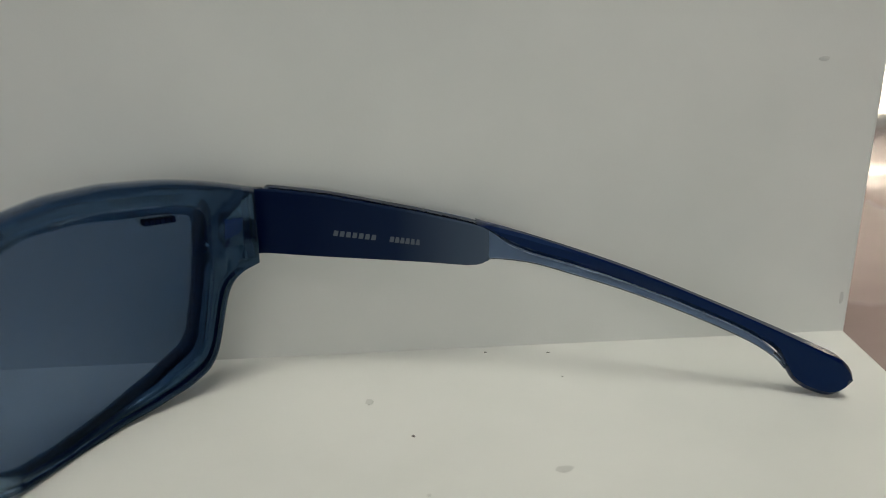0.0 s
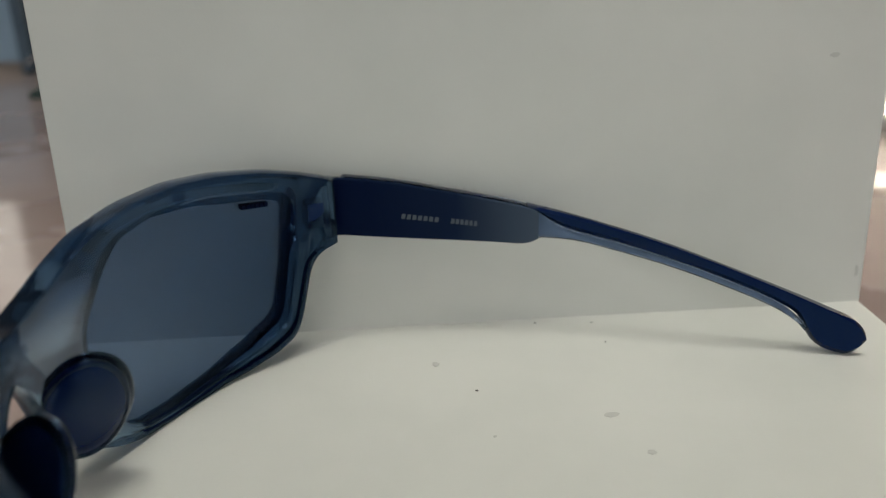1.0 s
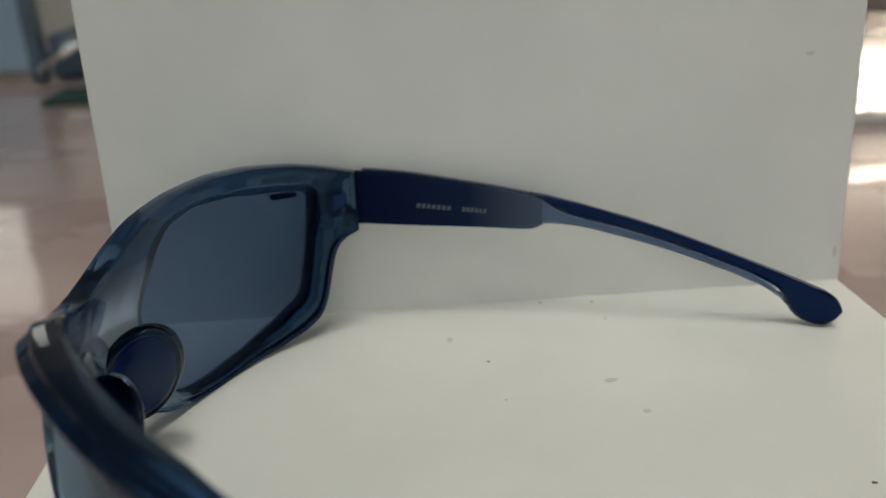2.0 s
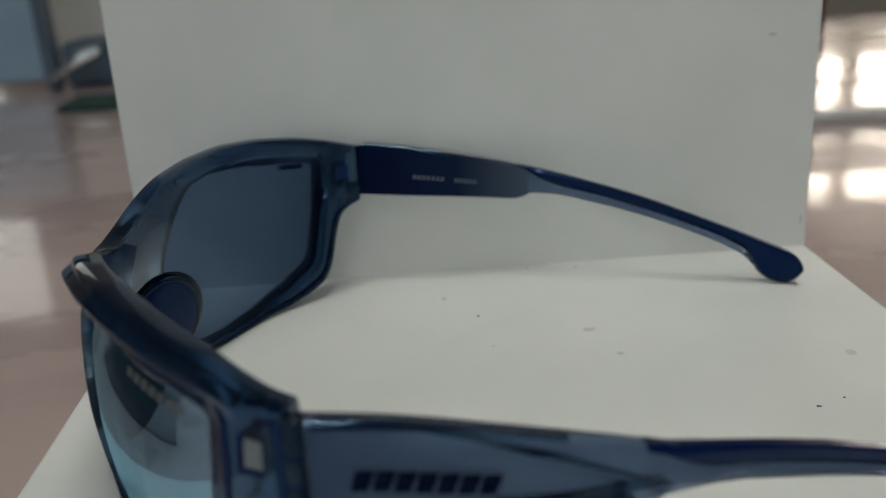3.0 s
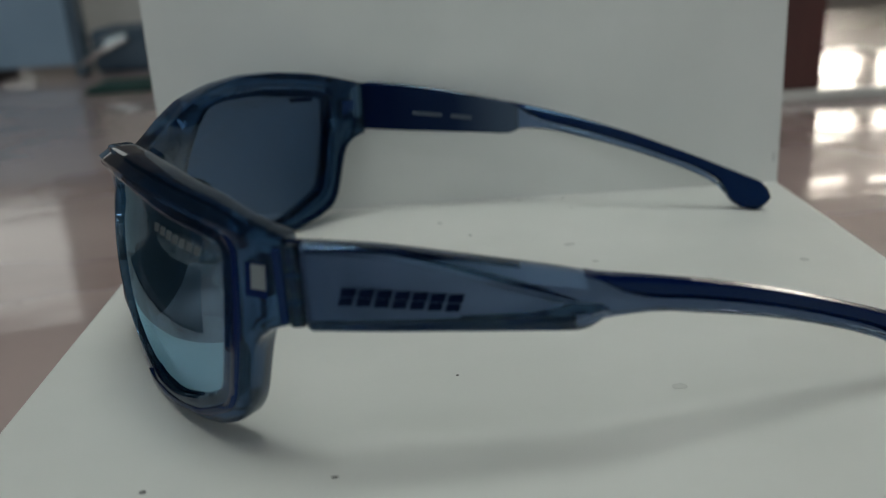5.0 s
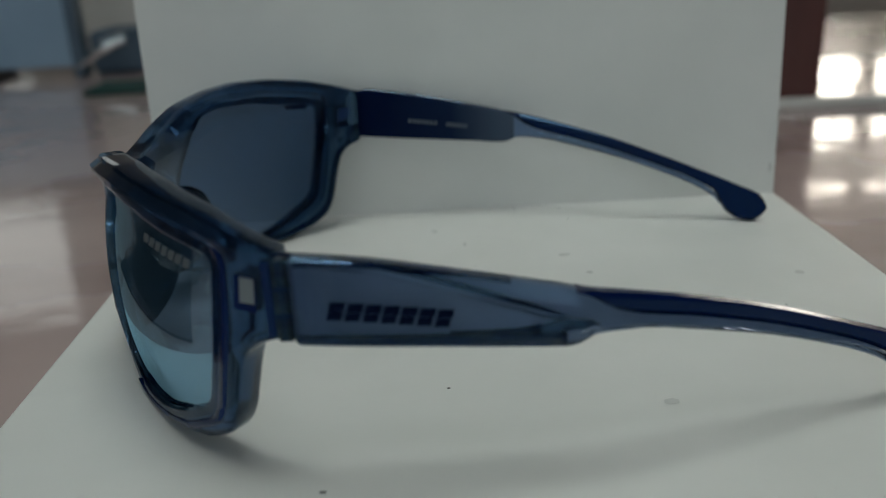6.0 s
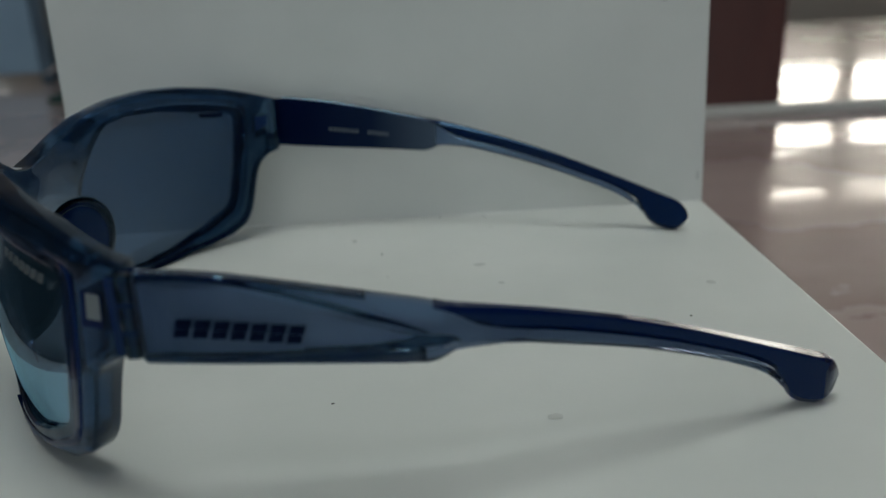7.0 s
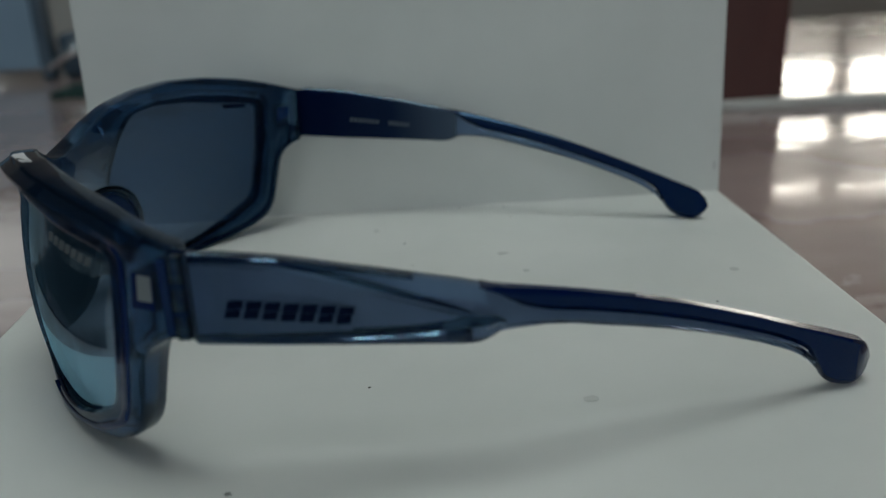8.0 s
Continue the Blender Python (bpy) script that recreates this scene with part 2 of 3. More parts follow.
# ---- room ----
def room():
    x0, x1, y0, y1, z0, z1, th = -2.2, 2.4, -2.4, 1.6, -0.8, 1.8, 0.1
    mats = {"floor": FLOOR, "ceiling": CEILING, "wall_west": DUSK_WALL, "wall_east": PLASTER}
    for name, b in (("floor", (x0, x1, y0, y1, z0 - th, z0)), ("ceiling", (x0, x1, y0, y1, z1, z1 + th)),
                    ("wall_west", (x0 - th, x0, y0, y1, z0, z1)), ("wall_east", (x1, x1 + th, y0, y1, z0, z1))):
        ob = mesh_ob(name, box(*b), mats.get(name, PLASTER))
        tagged(ob, {"floor": "brown tiled room floor", "ceiling": "off-white painted ceiling", "wall_west": "slate blue-grey painted wall"}.get(name, "plain beige plaster wall"), name.split("_")[0], kind="structure")
    # the far wall with its window opening
    wx0, wx1, wz0, wz1 = 0.42, 2.1, 0.09, 0.47
    bm = bmesh.new()
    vx0, vx1, vz0, vz1 = -1.12, -0.82, 0.05, 0.65
    for b in ((x0, vx0, y1, y1 + th, z0, z1), (vx0, vx1, y1, y1 + th, z0, vz0), (vx0, vx1, y1, y1 + th, vz1, z1), (vx1, wx0, y1, y1 + th, z0, z1),
              (wx1, x1, y1, y1 + th, z0, z1), (wx0, wx1, y1, y1 + th, z0, wz0), (wx0, wx1, y1, y1 + th, wz1, z1)):
        add_box(bm, *b)
    tagged(mesh_ob("wall_north", bm, PLASTER), "beige plaster wall with a window opening", "wall", kind="structure")
    # unseen south window, added to house the broad fill
    sx0, sx1, sz0, sz1 = -1.9, 1.5, 0.05, 1.45
    bm = bmesh.new()
    for b in ((x0, sx0, y0 - th, y0, z0, z1), (sx1, x1, y0 - th, y0, z0, z1), (sx0, sx1, y0 - th, y0, z0, sz0), (sx0, sx1, y0 - th, y0, sz1, z1)):
        add_box(bm, *b)
    tagged(mesh_ob("wall_south", bm, GREY_WALL), "pale grey plaster wall with a wide window opening", "wall", kind="structure")
    win2 = empty("fill_window", pose((sx0 + sx1) / 2, y0, sz0))
    tagged(win2, "unseen wide window with a pale frame, added as fill", "window", kind="structure")
    bm = bmesh.new()
    for b in ((-1.7, -1.65, 0, 1.4), (1.65, 1.7, 0, 1.4), (-1.65, 1.65, 0, 0.05), (-1.65, 1.65, 1.35, 1.4), (-0.6, -0.56, 0.05, 1.35), (0.56, 0.6, 0.05, 1.35)):
        add_box(bm, b[0], b[1], -0.08, -0.03, b[2], b[3], 0.004)
    part("window_frame", bm, PALE, win2)
    sky2 = mesh_ob("backdrop", box(sx0 - 0.3, sx1 + 0.3, y0 - 0.36, y0 - 0.35, sz0 - 0.4, sz1 + 0.4), FILL_GLOW)
    tagged(sky2, "pale glowing sheet outside the added fill window", "sky", kind="structure")
    win = empty("window_1", pose((wx0 + wx1) / 2, y1, wz0))
    tagged(win, "bright window with pale horizontal bars", "window", kind="structure")
    hw, hh = (wx1 - wx0) / 2, wz1 - wz0
    bm = bmesh.new()
    for b in ((-hw, -hw + 0.05, 0, hh), (hw - 0.05, hw, 0, hh), (-hw + 0.05, hw - 0.05, 0, 0.03), (-hw + 0.05, hw - 0.05, hh - 0.05, hh)):
        add_box(bm, b[0], b[1], 0.02, 0.07, b[2], b[3], 0.004)
    part("window_frame", bm, PALE, win)
    for z, h in ((0.072, 0.028), (0.127, 0.04), (0.195, 0.112)):
        part("bar", box(-hw + 0.05, hw - 0.05, 0.03, 0.06, z, z + h, 0.004), PALE, win)
    for x in (-0.27,):
        part("mullion", box(x - 0.02, x + 0.02, 0.061, 0.09, 0.03, hh - 0.05, 0.003), PALE, win)
    sky = mesh_ob("backdrop", box(wx0 - 0.3, wx1 + 0.3, y1 + 0.35, y1 + 0.36, wz0 - 0.4, wz1 + 0.4), SKY)
    tagged(sky, "bright hazy daylight outside the window", "sky", kind="structure")
    win3 = empty("window_3", pose((vx0 + vx1) / 2, y1, vz0))
    tagged(win3, "tall narrow bright window with a pale frame", "window", kind="structure")
    bm = bmesh.new()
    for b in ((-0.15, -0.12, 0, 0.6), (0.12, 0.15, 0, 0.6), (-0.12, 0.12, 0, 0.03), (-0.12, 0.12, 0.57, 0.6), (-0.12, 0.12, 0.29, 0.31)):
        add_box(bm, b[0], b[1], 0.03, 0.07, b[2], b[3], 0.003)
    part("window_frame", bm, PALE, win3)
    sky3 = mesh_ob("backdrop", box(vx0 - 0.3, vx1 + 0.3, y1 + 0.35, y1 + 0.36, vz0 - 0.4, vz1 + 0.4), SKY_BRIGHT)
    tagged(sky3, "bright white daylight outside the window", "sky", kind="structure")
    lamp = empty("ceiling_lamp", pose(0.05, -0.12, 1.8))
    tagged(lamp, "flat square ceiling lamp with a white diffuser", "lamp")
    bm = bmesh.new()
    for b in ((-0.35, 0.35, -0.35, -0.33), (-0.35, 0.35, 0.33, 0.35), (-0.35, -0.33, -0.33, 0.33), (0.33, 0.35, -0.33, 0.33)):
        add_box(bm, *b, -0.045, 0, 0.003)
    part("frame", bm, PALE, lamp)
    part("diffuser", box(-0.329, 0.329, -0.329, 0.329, -0.03, -0.012, 0.003), LAMP, lamp)


def spot_lamp():
    """A small round downlight: housing, ring and glowing disc."""
    sp = empty("downlight", pose(0.1, -0.9, 1.8))
    tagged(sp, "small round white downlight in the ceiling", "lamp")
    rings = [[Vector((r * math.cos(2 * math.pi * k / 28), r * math.sin(2 * math.pi * k / 28), z)) for k in range(28)]
             for r, z in ((0.14, 0), (0.14, -0.02), (0.115, -0.03), (0.11, -0.012), (0.11, 0))]
    part("housing", loft(rings, True), PALE, sp)
    bm = bmesh.new()
    bmesh.ops.create_cone(bm, cap_ends=True, segments=28, radius1=0.1, radius2=0.1, depth=0.008, matrix=Matrix.Translation((0, 0, -0.035)))
    part("disc", bm, SPOT, sp, "glowing diffuser disc")


room()
spot_lamp()
TOP = -0.055


def table():
    t = empty("table", pose(0, -0.15, -0.8))
    tagged(t, "polished reddish-brown table with a glossy top", "table")
    part("tabletop", box(-1.3, 1.3, -0.85, 1.12, 0.8 + TOP - 0.03, 0.8 + TOP, 0.004), TABLE, t)
    for x in (-1.2, 1.2):
        for y in (-0.76, 1.03):
            part("leg", box(x - 0.03, x + 0.03, y - 0.03, y + 0.03, 0, 0.8 + TOP - 0.03, 0.004), TABLE, t)


table()

# ---- white stand ----
LEAN_BACK = 2.46
HALF = 0.0998


def white_stand():
    s = empty("display_stand", pose(0, -0.1, TOP))
    tagged(s, "white card display stand with an upright back, lightly dusty", "display stand")
    part("base", box(-HALF, HALF, -0.13, 0.1045, 0, -TOP, 0.0008), WHITE, s)
    m = pose(0, 0.1, -TOP, -LEAN_BACK)
    part("back_panel", box(-HALF, HALF, 0.0, 0.003, -0.002, 0.2, 0.0006, m=m), WHITE, s)


white_stand()

# ---- sunglasses ----
GLASSES = pose(-0.03731, -0.07444, 0, 0, 0, -1.218)


def plan(v):
    """How far back the front face lies at v millimetres from the middle, seen from above."""
    return 22.0 - 73.7 * max(1 - (abs(v) / 75.5) ** 1.65, 0.0) ** (1 / 2.3)


def wrap(a, w, d=0.0):
    """Width a along the front from the bridge, height w and depth d behind the front face, in millimetres."""
    v = 75.2 * math.sin(a / 75.0)
    slope = (plan(v + 0.05) - plan(max(v - 0.05, 0))) / (0.05 + min(v, 0.05))
    if v < 6:
        slope *= v / 6
    size = math.hypot(1, slope)
    bow = 1.6 + (min(w - 18.0, 20.0) ** 2 / 165.0 if w > 18 else (18.0 - w) ** 2 / 110.0)
    tilt = bow * (1 - 0.75 * min(max((a - 78.0) / 18.0, 0.0), 1.0))
    return Vector((plan(max(v, 3.0) if v >= 3 else 3.0 - (3.0 - v) * 0.5) + tilt + d / size, max(v - d * slope / size, 0.0), w)) * 0.001


OUTER = [(0, 40.3), (8, 41.6), (14, 44), (25, 47.6), (37, 49.3), (49, 49.8), (61, 48.9), (74, 46.9), (86, 44.4), (97.6, 41.7),
         (97.6, 34), (97.6, 27), (95.2, 26.8), (91.8, 26.1), (89.7, 23.8), (88.2, 20.8), (86.2, 15), (84.2, 10.4), (82.2, 7.7), (79.2, 5.4), (73, 2.9), (63.4, 1.0),
         (50, 0.0), (38, 0.0), (31, 0.5), (24, 2.4), (16, 7.2), (10, 13), (8, 19), (6, 24.5), (3, 28), (0, 29)]
# the opening at the back of the front; a lip narrows it at the face
INNER = [(82.6, 38.4), (81.4, 40.2), (74, 42.0), (57, 44.6), (43, 45.2), (32, 43.6), (25.5, 38.5), (23, 31), (23, 24), (25.5, 12), (29, 4.6), (34, 2.7),
         (42, 2.1), (50, 2.8), (58.5, 3.9), (67, 5.6), (76.6, 9.3), (79.4, 12.3), (81.4, 18), (82.9, 25), (83.3, 31)]
CENTRE = (54.0, 22.0)


def radial(loop_pts, phi):
    """Where the ray from the centre at angle phi leaves the polygon."""
    dx, dy = math.cos(phi), math.sin(phi)
    best = 0
    for (x0, y0), (x1, y1) in zip(loop_pts, loop_pts[1:] + loop_pts[:1]):
        ex, ey = x1 - x0, y1 - y0
        det = dx * -ey + dy * ex
        if abs(det) < 1e-9:
            continue
        px, py = x0 - CENTRE[0], y0 - CENTRE[1]
        s = (px * -ey + py * ex) / det
        u = (dx * py - dy * px) / det
        if s > 0 and -1e-6 <= u <= 1 + 1e-6:
            best = max(best, s)
    return best


def angles(count, extra=()):
    base = [2 * math.pi * i / count for i in range(count)]
    for x, y in extra:
        base.append(math.atan2(y - CENTRE[1], x - CENTRE[0]) % (2 * math.pi))
    return sorted(set(round(b, 6) for b in base))


CORNERS = [(0, 40.3), (0, 31), (97.6, 41.7), (97.6, 27)]
PHIS = angles(168, CORNERS)


def smooth_ring(loop_pts, keep=()):
    """Ring of points at PHIS, softened except near kept corners."""
    r = [radial(loop_pts, p) for p in PHIS]
    pts = [(CENTRE[0] + k * math.cos(p), CENTRE[1] + k * math.sin(p)) for k, p in zip(r, PHIS)]
    for _ in range(2):
        out = []
        for i, p in enumerate(pts):
            if any(abs(p[0] - c[0]) < 0.5 for c in keep):
                out.append(p)
                continue
            a, b = pts[i - 1], pts[(i + 1) % len(pts)]
            out.append((0.5 * p[0] + 0.25 * (a[0] + b[0]), 0.5 * p[1] + 0.25 * (a[1] + b[1])))
        pts = out
    return pts


def frame_depth(a, w):
    """How thick the front is, front to back."""
    side = max(0.0, min(1.0, (a - 55) / 30))
    brow = max(0.0, min(1.0, (w - 30) / 10))
    return 4.2 + 2.6 * side * (1 - brow) + 1.0 * brow * (1 - side) + 0.2 * side * brow


def clamp(x):
    return max(0.0, min(1.0, x))


def lip(a, w):
    """How far the face overlaps the lens, past the opening at the back."""
    n = math.hypot(a - CENTRE[0], w - CENTRE[1])
    dx, dy = (a - CENTRE[0]) / n, (w - CENTRE[1]) / n
    return 0.25 + 1.8 * max(dx, 0.0) + 1.6 * max(dy, 0.0) * clamp((a - 22) / 15)


def rim_run(outer, inner):
    """The rim's points from the outer side round below to the nose, in order."""
    pairs = list(zip(outer, inner))
    start = max(range(len(pairs)), key=lambda k: pairs[k][0][1])
    return (pairs[start:] + pairs[:start])[::-1]


def front_frame(parent):
    outer, inner = smooth_ring(OUTER, CORNERS), smooth_ring(INNER)
    bm = bmesh.new()
    for sign in (1, -1):
        rings = []
        for (oa, ow), (ia, iw) in zip(outer, inner):
            seam = oa < 0.05
            d = frame_depth((oa + ia) / 2, (ow + iw) / 2)
            width = math.hypot(oa - ia, ow - iw)
            r = min(1.0, width * 0.3, d * 0.4)
            ro, ri = r / width, 0.7 * r / width
            end = 1 + lip(ia, iw) / width
            brow = clamp((min(ow, iw) - 34) / 6) * clamp((95 - oa) / 14) * clamp(oa / 10)
            low = clamp((36 - max(ow, iw)) / 5) * clamp((oa - 20) / 10)
            prof = [(0, 0.0), (0, 0.0)] if seam else [(0, r), (0.29 * ro, 0.29 * r)]
            run = end - ri - ro
            prof += [(ro, 0), (ro + 0.22 * run, -0.3 - 1.5 * brow), (ro + 0.40 * run, -0.3 - 1.35 * brow), (ro + 0.70 * run, -0.2 + 0.5 * brow)]
            prof += [(end - ri, 0), (end - 0.2 * ri, 0.2), (end, 0.6), (end, 1.3), (1, 1.36), (1, d - r), (1 - 0.29 * ri, d - 0.29 * r), (1 - ri, d)]
            back = 1 - ro - ri
            prof += [(1 - ri - back * 0.30, d), (1 - ri - back * 0.45, d - 0.9 * low), (1 - ri - back * 0.62, d - 0.9 * low), (1 - ri - back * 0.75, d)]
            prof += [(ro, d)]
            prof += [(0, d), (0, d)] if seam else [(0.29 * ro, d - 0.29 * r), (0, d - r)]
            ring = []
            for f, dep in prof:
                a, w = oa + (ia - oa) * f, ow + (iw - ow) * f
                if ow < 7:
                    w += 0.5 * clamp(1 - f) * clamp(1 - dep / d) * min(1.0, (7 - ow) / 5)
                p = wrap(a, w, dep)
                ring.append(Vector((p.x, sign * p.y, p.z)))
            rings.append(ring)
        n = len(rings[0])
        vs = [[bm.verts.new(p) for p in ring] for ring in rings]
        for i in range(len(vs)):
            a, b = vs[i], vs[(i + 1) % len(vs)]
            for j in range(n):
                k = (j + 1) % n
                quad = (a[j], a[k], b[k], b[j])
                if all(abs(v.co.y) < 2e-5 for v in quad):
                    continue
                bm.faces.new(quad)
    bmesh.ops.remove_doubles(bm, verts=bm.verts, dist=2e-5)
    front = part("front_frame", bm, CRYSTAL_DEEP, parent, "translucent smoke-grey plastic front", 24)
    # an added dark band imitates refraction in the lower and outer edge of each rim
    for sign in (1, -1):
        rings = []
        for (oa, ow), (ia, iw) in rim_run(outer, inner):
            if not (ow < 25.5 and oa > 30):
                continue
            d = frame_depth((oa + ia) / 2, (ow + iw) / 2)
            width = math.hypot(oa - ia, ow - iw)
            ring = []
            for t, dep in ((0.3, d - 2.4), (0.3, d - 0.75), (0.75, d - 0.35), (1.5, d - 0.4), (1.5, d - 2.4)):
                a, w = oa + (ia - oa) * t / width, ow + (iw - ow) * t / width
                p = wrap(a, w + 0.5 * clamp(1 - t / width) * clamp(1 - dep / d) * clamp((7 - ow) / 5), dep)
                ring.append(Vector((p.x, sign * p.y, p.z)))
            rings.append(ring)
        part("refraction_band", loft(rings), NAVY_GLOSS, front, "added dark band imitating refraction in the rim's outer edge", 40)
    return front


def lens(parent, sign):
    ring = smooth_ring(INNER)
    grow = 1.012
    bm = bmesh.new()
    layers = []
    for d in (1.5, 3.1):
        centre = bm.verts.new(wrap(CENTRE[0], CENTRE[1], d) * 1)
        rows = []
        for f in (0.15, 0.3, 0.45, 0.6, 0.75, 0.88, 1.0):
            rows.append([bm.verts.new(wrap(CENTRE[0] + (a - CENTRE[0]) * f * grow, CENTRE[1] + (w - CENTRE[1]) * f * grow, d)) for a, w in ring])
        layers.append((centre, rows))
    n = len(ring)
    for li, (centre, rows) in enumerate(layers):
        for i in range(n):
            j = (i + 1) % n
            faces = [bm.faces.new((centre, rows[0][i], rows[0][j]))]
            for r0, r1 in zip(rows, rows[1:]):
                faces.append(bm.faces.new((r0[i], r1[i], r1[j], r0[j])))
            for f in faces:
                f.material_index = li
    for i in range(n):
        j = (i + 1) % n
        f = bm.faces.new((layers[0][1][-1][i], layers[1][1][-1][i], layers[1][1][-1][j], layers[0][1][-1][j]))
        f.material_index = 1
    if sign < 0:
        for v in bm.verts:
            v.co.y = -v.co.y
    return part("lens", bm, [LENS_FRONT, LENS_BACK], parent, "dark smoke lens with a pale blue mirror coat", 60)


def refraction_edging(parent, sign):
    """A dark strip added on the face for the lip's refraction, from below the lens round its outer side to the brow."""
    ring = smooth_ring(INNER)
    start = min(range(len(ring)), key=lambda k: abs(ring[k][0] - 36) + (100 if ring[k][1] > 20 else 0))
    rings = []
    for a, w in ring[start:] + ring[:start]:
        if a < 36 or w > 40.5:
            if rings:
                break
            continue
        da, dw = CENTRE[0] - a, CENTRE[1] - w
        n = math.hypot(da, dw)
        da, dw = da / n, dw / n
        wide = (1.0 + 1.3 * max(-da, 0.0) ** 2) * min(1.0, 0.15 + len(rings) / 8)
        row = []
        for inset, d in ((-0.6, 0.7), (-0.5, 0.3), (-0.6, -0.35), (-0.9, -0.58), (-0.3 - wide, -0.6), (-0.6 - wide, -0.3), (-0.6 - wide, 0.3), (-1.0, 0.7)):
            p = wrap(a + da * inset, w + dw * inset, d)
            row.append(Vector((p.x, sign * p.y, p.z)))
        rings.append(row)
    part("refraction_edging", loft(rings), NAVY_GLOSS, parent, "added dark navy strip imitating refraction in the lip round the lens", 50)


# temple outline in millimetres: top, bottom, inner side and thickness against the way back from the hinge
T_TOP = [(3, 41.4), (14, 40.0), (26, 37.6), (38, 35.0), (47, 32.8), (49, 32.0), (53.5, 28.6), (58, 26.8), (67, 24.7), (80, 21.0), (93, 16.4), (104, 11.7), (109.5, 7.2)]
T_BOTTOM = [(3, 26.6), (14, 25.6), (26, 24.7), (38, 23.8), (46, 23.2), (48, 23.6), (50.5, 24.7), (58, 24.3), (67, 22.3), (80, 18.9), (93, 14.5), (104, 9.8), (108, 7.0), (109.5, 5.2)]
ARM_TOP = [(47, 32.9), (58, 30.5), (67, 28.1), (80, 24.2), (93, 19.5), (106, 14.4), (116, 10.3), (119.5, 8.8), (121.3, 7.1), (122.2, 5.2), (122.4, 4.2)]
ARM_LOW = [(47, 32.6), (49, 31.6), (53.5, 28.5), (58, 26.7), (67, 24.6), (80, 20.9), (93, 16.3), (104, 11.6), (108, 8.8), (109.8, 5.4), (111.5, 2.6), (114.5, 0.9), (118, 0.15), (120.5, 1.2), (121.8, 2.8), (122.4, 3.9)]
T_IN = [(3, 71.6), (20, 71.0), (47, 69.4), (67, 64.7), (86, 59.1), (106, 53.1), (116, 49.6), (122.4, 47.6)]


def thick(u):
    return curve_at([(3, 3.4), (46, 3.6), (56, 2.7), (70, 2.1), (90, 2.0), (106, 2.7), (118, 3.6), (122.4, 2.4)], u)


def section(u, lo, hi, v0, v1, bevels, sign):
    """A bevelled four-sided section; bevels: (inner low, inner top, outer top, outer low), each (sideways, up)."""
    (a, b), (c, d), (e, f), (g, h) = bevels
    pts = [(v0 + a, lo), (v0, lo + b), (v0, hi - d), (v0 + c, hi), (v1 - e, hi), (v1, hi - f), (v1, lo + h), (v1 - g, lo)]
    return [Vector((u, sign * v, w)) * 0.001 for v, w in pts]


def blade(u, sign):
    """The section of the clear plastic temple at u: a bevelled blade with a sunk pointed panel on its outer side."""
    lo, hi = curve_at(T_BOTTOM, u), curve_at(T_TOP, u)
    v0 = curve_at(T_IN, u)
    v1 = v0 + thick(u)
    h = hi - lo
    s = min(0.7, 0.3 * h)
    e = min(1.3, 0.3 * (v1 - v0))
    facet = min(curve_at([(3, 1.0), (14, 1.4), (40, 4.4), (48, 5.0), (53, 1.0), (60, 0.7)], u), 0.45 * h)
    low = min(curve_at([(3, 1.0), (30, 1.2), (47, 2.4), (51, 1.0), (60, 0.7)], u), 0.38 * h)
    sunk = curve_at([(6, 0.0), (12, 0.32), (24, 0.34), (40, 0.95), (46, 1.1), (48, 0.8), (51, 0.0)], u)
    sunk_low = min(sunk, 0.35)
    k = 0.35 if u == 3 else 0.0
    lo, hi, v0, v1 = lo + k, hi - k, v0 + k, v1 - k
    slope = min(curve_at([(24, 0.35), (40, 1.1), (47, 1.5), (51, 0.4)], u), 0.3 * max(h - facet - low, 0.1))
    pts = [(v0 + s, lo), (v0, lo + s), (v0, hi - s), (v0 + s, hi), (v1 - e, hi), (v1 - 0.35 * e, hi - 0.45 * facet), (v1, hi - facet), (v1 - sunk, hi - facet - slope),
           (v1 - sunk_low, lo + low + min(slope, 0.35)), (v1, lo + low), (v1 - 0.3 * e, lo + 0.45 * low), (v1 - e, lo)]
    return [Vector((u, sign * v, w)) * 0.001 for v, w in pts]


